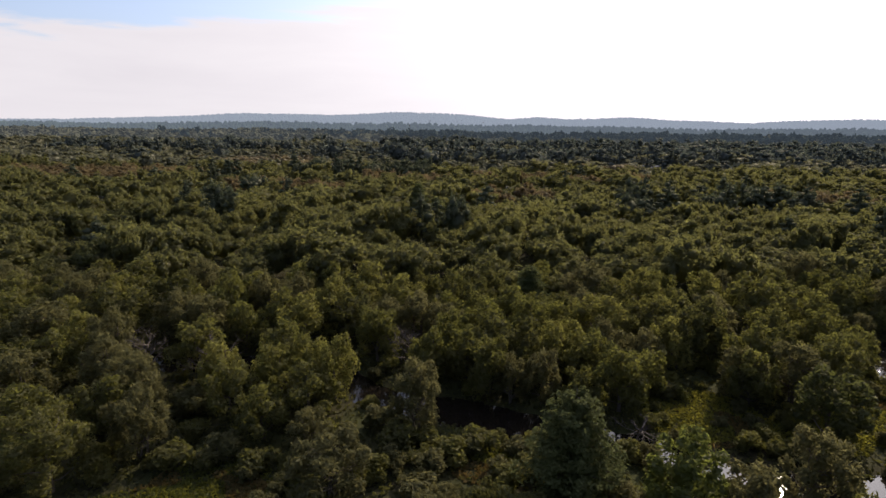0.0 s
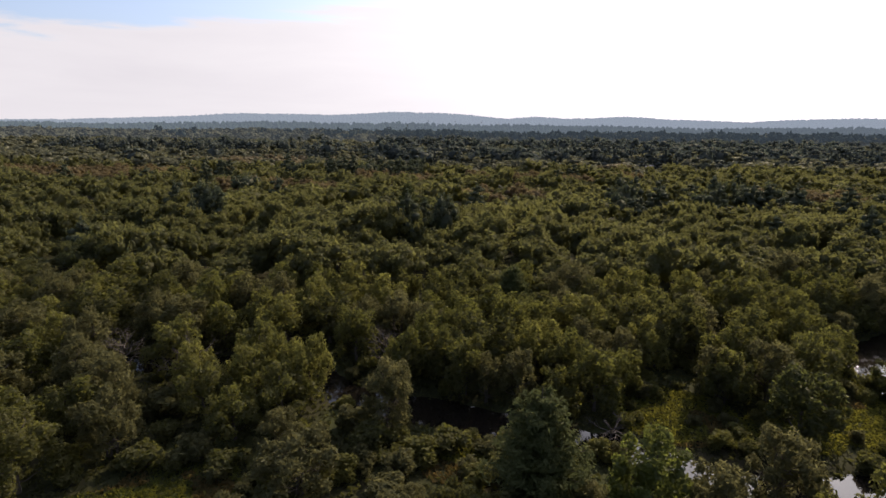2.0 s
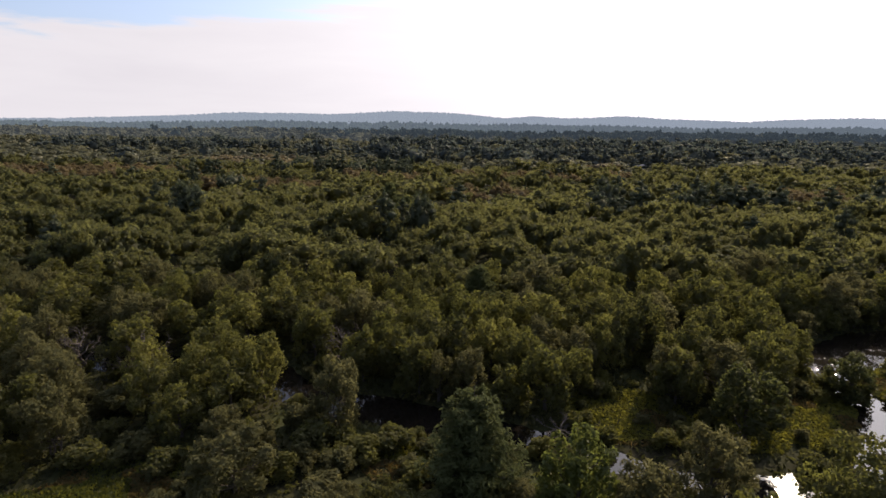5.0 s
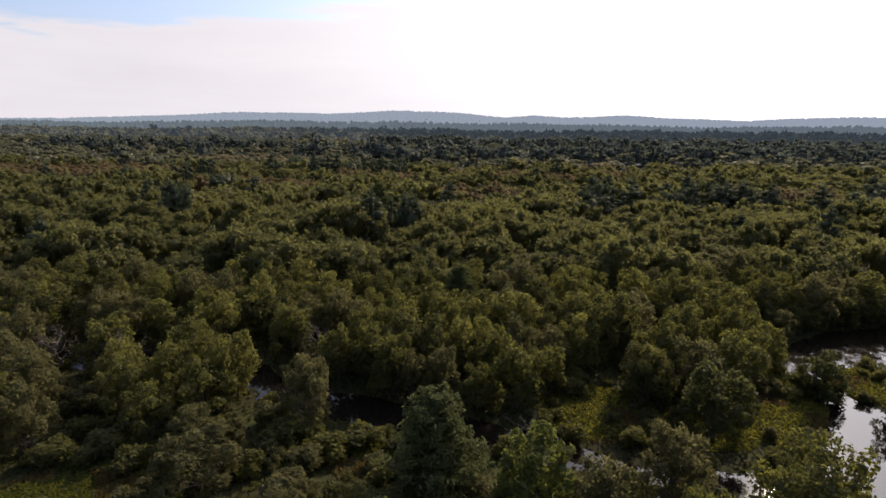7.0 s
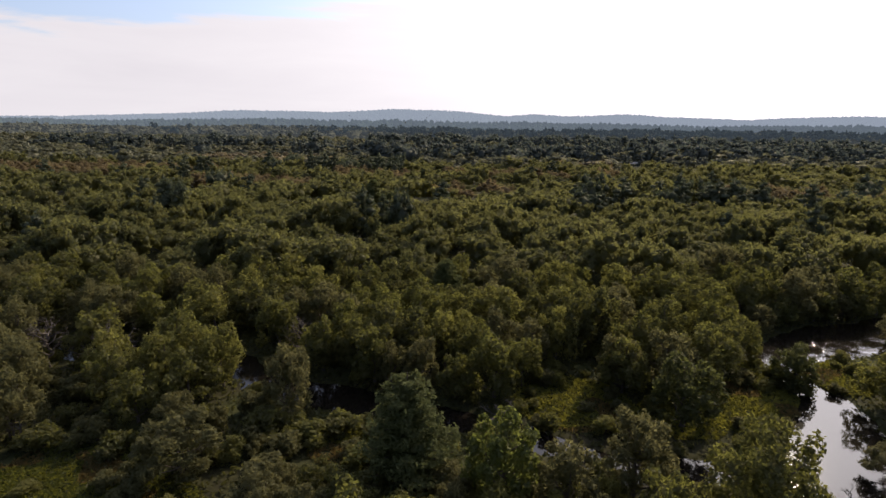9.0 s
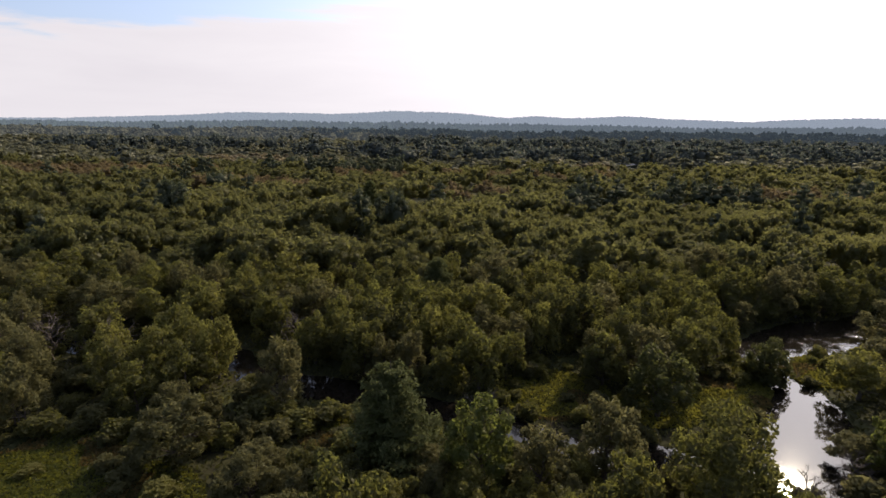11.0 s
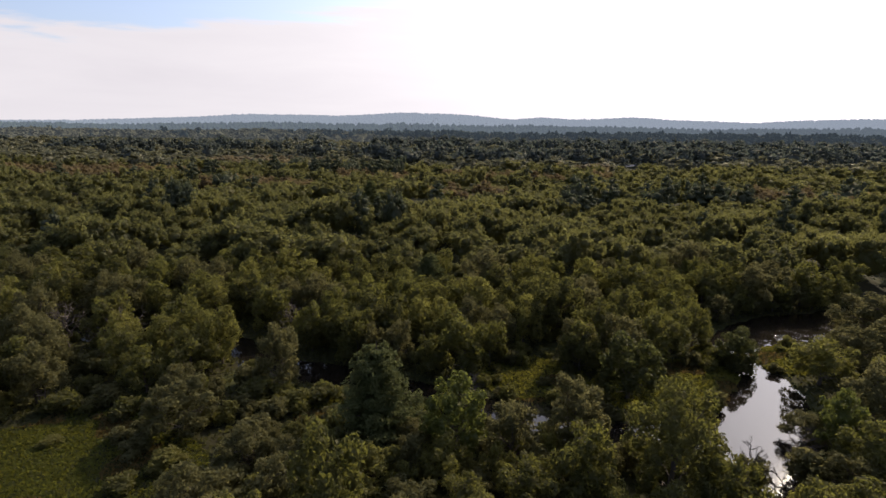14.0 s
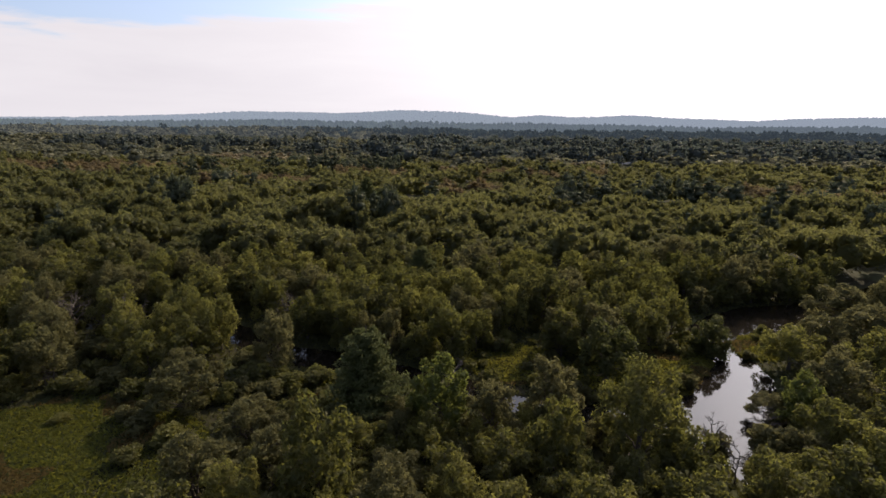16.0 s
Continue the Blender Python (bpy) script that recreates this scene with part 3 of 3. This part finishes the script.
plant("maple", 14.0, 38.8, 16.5, 10)
plant("maple", 9.5, 54.5, 6.5, 8)
plant("lime", 17.8, 49.5, 7, 9)
plant("willow", 23.0, 56.0, 6.8, 8)
plant("lime", 27.0, 49.5, 8.5, 8)
plant("willow", -1.2, 53.2, 7, 9)
plant("willow", 37.0, 54.5, 11.5, 9.5)
plant("willow", 47.5, 58.4, 13.6, 10.5)
plant("maple", 38.5, 44.0, 9, 10)
plant("lime", 15.7, 43.3, 6, 10)
plant("willow", 23.5, 42.2, 7, 9.5)
plant("shrub", -1.5, 46.9, 4, 10)
plant("lime", 89.5, 44.8, 11, 11.5)
plant("maple", 46.0, 46.0, 13.5, 10)
plant("willow", 124.9, 91.3, 12, 16)
plant("bare", 31.5, 76.8, 6, 8, 1, "fallen grey snag overhanging the creek", lean=24)
plant("maple", 24.0, 84.5, 9, 8)
plant("shrub", 88.0, 88.2, 5.0, 7.5, 0)
plant("shrub", 86.5, 92.5, 4.0, 6, 0)
plant("willow", 86.5, 63.0, 5.5, 9)
plant("willow", 82.5, 47.5, 8.0, 10)
plant("shrub", 80.5, 54.0, 6.0, 8, 1, "dark twiggy bush overhanging the pool")
plant("shrub", -3.6, 60.8, 4.4, 7, 1)
plant("shrub", 6.0, 72.5, 4.2, 7, 0)
plant("shrub", 1.0, 70.0, 4.0, 7, 2)
plant("shrub", 11.0, 71.5, 3.2, 5, 1)
plant("shrub", -7.5, 72.5, 5.0, 7, 0)
plant("shrub", -2.0, 65.5, 4.2, 6, 1)
plant("shrub", 9.5, 64.5, 3.6, 6, 2)
plant("shrub", -10.5, 79.0, 4.6, 6, 1)
plant("bare", 80.5, 56.0, 6.5, 7, 1, "bare twiggy bush over the edge of the pool")
plant("bare", 83.5, 59.5, 6, 8, 0, "bare twiggy bush over the edge of the pool")
plant("maple", -35.5, 80.0, 10.5, 9)
plant("lime", -24.5, 88.5, 12.5, 8)
plant("maple", -47.5, 96.0, 12.5, 11)
plant("maple", -53.0, 75.5, 10.5, 9.5)
plant("willow", -71.5, 81.5, 12.0, 12)
plant("maple", 4.5, 94.5, 12.5, 10)
plant("willow", 38.5, 95.5, 11.5, 9)
plant("oak", 48.5, 102.0, 14.0, 11)
plant("maple", 27.5, 93.0, 12.5, 9)
plant("maple", 61.0, 96.0, 13.0, 11)
plant("maple", 84.0, 100.5, 10.5, 9)
plant("maple", 80.5, 106.0, 12.5, 11)
plant("maple", 103.0, 128.5, 13.0, 13)
plant("willow", 119.0, 131.5, 13.0, 14)
for bx, by, bh in ((97.5, 117.5, 7.5), (104.5, 122.5, 8.5), (110.5, 124.0, 7.0), (117.0, 126.0, 9.0), (123.0, 127.5, 8.0), (129.5, 128.5, 9.0), (137.0, 131.0, 9.5)):
    plant("willow" if bh < 8.2 else "maple", bx, by, bh, bh * 1.15, label="low leafy tree leaning over the river bank")
plant("willow", 113.0, 90.5, 9.5, 12)
plant("lime", 113.0, 76.0, 12.0, 12)
plant("maple", 104.0, 58.0, 12, 12)
plant("willow", 126.0, 78.0, 11.5, 14)
plant("oak", 95.0, 52.0, 9.5, 10)
plant("pine", -11.8, 246, 22, 14, 1)
plant("pine", -3.5, 238, 17, 13, 0)

# ---- the rest of the near wood ----
fill = random.Random(21)


def near_height(x, y):
    if y < 60 and -12 < x < 62:
        return fill.uniform(7.0, 12.0) if y < 44 else fill.uniform(5.0, 8.0)
    if y < 70:
        return fill.uniform(8, 11.5)
    return fill.uniform(11.0, 14.8)


def free(x, y, w, tight):
    return all((x - a) ** 2 + (y - b) ** 2 > (tight * (w + c)) ** 2 for a, b, c in PLACED)


count = 0
for trial in range(9000):
    y = fill.uniform(24, 138)
    x = fill.uniform(-0.90 * y - 22, 0.92 * y + 42)
    if in_glade(x, y, 2.5) or (y < 66 and -70 < x < -4) or (58 < y < 93 and -66 < x < 84) or (78 < x < 134 and 56 < y < 126):
        continue
    h = near_height(x, y)
    w = h * fill.uniform(0.75, 1.1)
    if not free(x, y, w, 0.33) or river_gap(x, y) < 1.2 + 0.12 * w:
        continue
    low = y < 60 and -12 < x < 62
    kind = fill.choices(("maple", "lime", "willow", "oak", "pine"), (30, 40, 28, 2, 0) if low else (40, 18, 22, 16, 1))[0]
    plant(kind, x, y, h, w)
    count += 1
    if count >= 235:
        break
for trial in range(2600):
    y = fill.uniform(36, 110)
    x = fill.uniform(-0.8 * y - 12, 0.85 * y + 25)
    g = river_gap(x, y)
    if g < 0.6 or (in_glade(x, y, -2.0) and fill.random() < 0.9) or (y < 62 and x < -6):
        continue
    w = fill.uniform(2.5, 5.0)
    if not free(x, y, w, 0.22):
        continue
    plant("shrub", x, y, w * fill.uniform(0.6, 0.95), w)
    count += 1
    if count >= 400:
        break


# ---- woods further off, past counting ----
def clump_template(seed, leaves, size, lobes_n, conifer=False):
    rng = np.random.default_rng(seed)
    sh = Sheaf()
    if conifer:
        lobes = [(0, 0, 5.0, 1.5, 1.5, 3.4), (0, 0, 9.0, 0.8, 0.8, 2.6)]
        arms = 16 if leaves > 50 else 9
        for k in range(arms):
            z = 2.6 + 8.4 * k / arms
            reach = 4.0 * (1 - (z - 1.2) / 11.4) ** 0.8 * rng.uniform(0.7, 1.2)
            a, s = k * 2.4 + rng.uniform(-0.5, 0.5), 0.55 + 0.42 * reach
            lobes.append((math.cos(a) * reach, math.sin(a) * reach, z, s, s, 0.55 * s))
    else:
        lobes = dome_lobes(rng, lobes_n)
    if conifer or leaves < 150:
        foliage(sh, rng, lobes, leaves, size, core=0.82, loose=0.55, long=1.2, lift=0.5)
    else:
        foliage(sh, rng, broken(rng, lobes, 2), leaves, size, core=0.88, loose=0.5, long=1.2, lift=0.6, hearts=len(lobes))
    return np.concatenate(sh.v), [(s, l) for s, l in zip(sh.sizes, sh.loops)]


def woods(name, label, spots, templates, materials):
    """Joined crowns: spots of x, y, height, width, tone, material."""
    sh = Sheaf()
    rng = np.random.default_rng(5)
    foot = ground_z(np.array([p[0] for p in spots]), np.array([p[1] for p in spots]))
    for (x, y, h, w, tone, mat), z0 in zip(spots, foot):
        v, groups = templates[mat][rng.integers(len(templates[mat]))]
        a = rng.uniform(0, 2 * math.pi)
        c, s = math.cos(a) * w / 10, math.sin(a) * w / 10
        q = np.stack([v[:, 0] * c - v[:, 1] * s + x, v[:, 0] * s + v[:, 1] * c + y, v[:, 2] * h / 12 + z0], 1)
        base = sh.n
        sh.v.append(q), sh.tone.append(np.full(len(q), tone))
        for sizes, loops in groups:
            sh.sizes.append(sizes), sh.loops.append(loops + base), sh.mat.append(np.full(len(sizes), mat))
        sh.n += len(q)
    tagged(new(name, sh.mesh(name, materials, True)), label, "woods", kind="stuff")


# stands of dark conifers and of rusty crowns: centre, half axes
PINE_STANDS = [(-5, 205, 13, 12), (-95, 215, 14, 16), (-118, 245, 14, 14), (150, 268, 62, 22), (92, 245, 9, 9), (60, 330, 12, 10), (-60, 420, 60, 22),
               (-160, 380, 30, 14), (180, 560, 330, 60), (330, 760, 420, 60), (420, 1150, 640, 170), (-300, 640, 160, 40), (500, 600, 220, 80), (-90, 560, 60, 25)]
RUST_STANDS = [(262, 292, 75, 22), (-230, 390, 95, 34), (-90, 330, 40, 18), (-20, 385, 55, 20), (110, 395, 60, 16), (30, 300, 30, 10), (-160, 500, 90, 25), (150, 470, 40, 14)]


def within(stands, x, y):
    ragged = 1 + 0.9 * noise.noise(Vector((x * 0.03, y * 0.03, 5)))
    return any(((x - a) / p) ** 2 + ((y - b) / q) ** 2 < ragged for a, b, p, q in stands)


def scatter(rng, y0, y1, step, jitter=0.48):
    spots = []
    y = y0
    while y < y1:
        xs = np.arange(-0.86 * y - 25, 0.86 * y + 55, step)
        px = xs + rng.uniform(-jitter, jitter, len(xs)) * step
        py = y + rng.uniform(-jitter, jitter, len(xs)) * step
        dry = river_gap(px, py) > 2.5
        spots += [(a, b) for a, b, ok in zip(px, py, dry) if ok and free_near(a, b)]
        y += step * 0.9
    return spots


NEAR_SET = [p for p in PLACED if p[1] > 120]


def free_near(x, y):
    return y > 260 or all((x - a) ** 2 + (y - b) ** 2 > (0.38 * (c + 8)) ** 2 for a, b, c in NEAR_SET)


def grove(x, y, cell=36.0):
    """Trees stand in groves, each domed and of one tone: how near its middle, and its tone."""
    best = (1e9, 0.0)
    i, j = math.floor(x / cell), math.floor(y / cell)
    for a in (i - 1, i, i + 1):
        for b in (j - 1, j, j + 1):
            r = random.Random(a * 7919 + b * 104729)
            cx, cy = (a + r.random()) * cell, (b + r.random()) * cell
            best = min(best, (math.hypot(x - cx, y - cy), r.random()))
    return max(0.0, 1 - (best[0] / (0.62 * cell)) ** 2), best[1]


HOUSE_SPOTS = [(201.2, 528.6), (288.4, 536.1)]


def dress(spots, rng, width):
    rows = []
    for x, y in spots:
        dome, own = grove(x, y)
        patch = noise.noise(Vector((x * 0.02, y * 0.02, 0))) + 0.6 * noise.noise(Vector((x * 0.055, y * 0.055, 4)))
        stand = within(PINE_STANDS, x, y)
        if patch < -0.72 and not stand and y < 460:
            continue   # a hollow in the canopy
        if (stand and rng.random() < 0.8) or rng.random() < 0.02:
            mat, h, w = 2, (rng.uniform(17, 25) if y < 460 else rng.uniform(19, 29)) + 3.0 * patch, width * rng.uniform(0.75, 1.25)
        elif stand and y > 460:
            mat, h, w = 0, rng.uniform(14, 21), width * rng.uniform(0.9, 1.4)
        elif within(RUST_STANDS, x, y):
            mat, h, w = 1, rng.uniform(12, 16), width * rng.uniform(0.9, 1.3)
        else:
            mat, h, w = 0, rng.uniform(9.0, 12.5) + 8.0 * dome + 3.0 * patch, width * rng.uniform(0.7, 1.45)
        for hx, hy in HOUSE_SPOTS:
            if hy - 110 < y < hy + 12 and abs(x - hx * y / hy) < 15:
                h *= 0.6   # low scrub in front of the houses
        rows.append((x, y, h, w, min(1, max(0, 0.1 + 0.8 * own + 0.35 * patch + rng.uniform(-0.2, 0.2))), mat))
    return rows


def three(seed, leaves, size, lobes_n, n=4):
    both = [clump_template(seed + i, leaves, size, lobes_n) for i in range(n)]
    return [both, both, [clump_template(seed + 50 + i, int(leaves * 0.8), size, 0, True) for i in range(n)] + both[:3]]


wrng = np.random.default_rng(33)
WOOD_MATS = [M_WOODS, M_RUST, M_PINES]
woods("near_woods", "dense green deciduous woodland with scattered dark pines", dress(scatter(wrng, 138, 235, 10.6), wrng, 12.2), three(100, 1150, 0.25, 14, 7), WOOD_MATS)
woods("middle_woods", "rolling green and rusty canopy of mixed woodland", dress(scatter(wrng, 235, 460, 14.0), wrng, 15.2), three(200, 400, 0.33, 11, 6), WOOD_MATS)
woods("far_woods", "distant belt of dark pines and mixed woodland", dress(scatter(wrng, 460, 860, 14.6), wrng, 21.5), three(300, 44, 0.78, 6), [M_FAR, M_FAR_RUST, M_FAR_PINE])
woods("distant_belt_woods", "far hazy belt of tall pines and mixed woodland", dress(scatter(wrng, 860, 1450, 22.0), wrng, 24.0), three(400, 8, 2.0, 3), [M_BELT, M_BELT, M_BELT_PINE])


# ---- hills on the horizon ----
def hill_woods(name, label, y0, y1, step, mat):
    rng = np.random.default_rng(8)
    sh = Sheaf()
    iv, jf = ICO[1]
    for y in np.arange(y0, y1, step * 2.0):
        xs = np.arange(-0.95 * y - 60, 0.95 * y + 60, step)
        px, py = xs + rng.uniform(-0.4, 0.4, len(xs)) * step, y + rng.uniform(-0.4, 0.4, len(xs)) * step
        for a, b, z0 in zip(px, py, ground_z(px, py)):
            r, h = step * rng.uniform(0.32, 0.62), rng.uniform(8, 17)
            sh.add(iv * (r, r, h * 0.7) * rng.uniform(0.8, 1.15, (len(iv), 1)) + (a, b, z0 + h * 0.45), jf)
    tagged(new(name, sh.mesh(name, [mat])), label, "hills", kind="stuff")


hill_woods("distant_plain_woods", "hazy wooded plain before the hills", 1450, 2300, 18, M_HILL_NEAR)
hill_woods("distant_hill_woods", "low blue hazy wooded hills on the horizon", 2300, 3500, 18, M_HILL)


# ---- marsh grass ----
def tufts(name, label, spots, mat, size):
    rng = np.random.default_rng(3)
    at = np.array([(x, y, 0.25) for x, y in spots])
    at[:, 2] += ground_z(at[:, 0], at[:, 1])
    v, f = leaf_quads(rng, at, np.tile((0, -0.5, 1.0), (len(at), 1)), size, 1.3, 0.7, 0.2)
    # Tone varies from tuft to tuft; its broad dark swathes paint in tree shade.
    tone = np.repeat(np.array([0.45 + 0.9 * noise.noise(Vector((x * 0.09, y * 0.16, 3))) + 0.3 * noise.noise(Vector((x * 0.5, y * 0.5, 6))) for x, y in spots]), 4)
    sh = Sheaf()
    sh.add(v, f, np.clip(tone, 0, 1))
    tagged(new(name, sh.mesh(name, [mat])), label, "grass", kind="stuff")


green, dry, trial = [], [], np.random.default_rng(12)
for a, b, p, q in GLADES:
    n = int(75 * p * q)
    tx, ty = a + p * 1.2 * trial.uniform(-1, 1, n), b + q * 1.2 * trial.uniform(-1, 1, n)
    keep = (river_gap(tx, ty) > 0.2) & (((tx - a) / (p + 1.5)) ** 2 + ((ty - b) / (q + 1.5)) ** 2 < 1)
    for x, y in zip(tx[keep], ty[keep]):
        (dry if noise.noise(Vector((x * 0.13, y * 0.13, 9))) > 0.22 else green).append((x, y))
tufts("meadow_grass", "rough green meadow grass with weeds", [p for p in green if p[0] < -4], M_GRASS, 0.24)
tufts("marsh_grass", "tall yellow-green marsh grass in the glades", [p for p in green if p[0] >= -4], M_MARSH, 0.30)
tufts("dry_sedge", "patches of rusty dry sedge among the grass", dry, M_SEDGE, 0.24)


# undergrowth of herbs and saplings under the near trees
ux, uy = trial.uniform(-110, 160, 60000), trial.uniform(26, 140, 60000)
keep = river_gap(ux, uy) > 0.3
tufts("undergrowth", "dark green undergrowth of herbs and saplings", list(zip(ux[keep], uy[keep])), M_UNDER, 0.36)


# ---- houses beyond the wood ----
def house(x, y, turn, long=22, deep=10, tall=6):
    root = tagged(new("house"), "pale clapboard house with a grey shingled roof", "house", "houses beyond the trees")
    root.matrix_basis = pose(x, y, 0, 0, 0, turn)

    def box(name, mat, cx, cy, cz, sx, sy, sz, parent=root):
        bm = bmesh.new()
        bmesh.ops.create_cube(bm, size=1)
        for v in bm.verts:
            v.co = (cx + v.co.x * sx, cy + v.co.y * sy, cz + v.co.z * sz)
        me = bpy.data.meshes.new(name)
        bm.to_mesh(me), bm.free()
        me.materials.append(mat)
        return part(name, me, parent)

    box("wall", M_WALL, 0, 0, tall / 2, long, deep, tall)
    rise, o = 3.2, 0.5
    bm = bmesh.new()
    vs = [bm.verts.new(c) for c in ((-long / 2 - o, -deep / 2 - o, tall - 0.2), (long / 2 + o, -deep / 2 - o, tall - 0.2), (long / 2 + o, 0, tall + rise),
          (-long / 2 - o, 0, tall + rise), (-long / 2 - o, deep / 2 + o, tall - 0.2), (long / 2 + o, deep / 2 + o, tall - 0.2))]
    for q in ((0, 1, 2, 3), (3, 2, 5, 4), (0, 3, 4), (1, 5, 2), (0, 4, 5, 1)):
        bm.faces.new([vs[i] for i in q])
    me = bpy.data.meshes.new("roof")
    bm.to_mesh(me), bm.free()
    me.materials.append(M_ROOF)
    roof = part("roof", me, root)
    box("chimney", M_ROOF, long * 0.25, 0.8, tall + rise, 0.9, 0.9, 1.8, roof)
    for i in range(4):
        for z in (1.6, 4.3):
            box("window", M_PANE, (i - 1.5) * long / 4.6, -deep / 2 - 0.03, z, 1.1, 0.1, 1.4)


for (hx, hy), turn in zip(HOUSE_SPOTS, (8, -12)):
    house(hx, hy, turn)
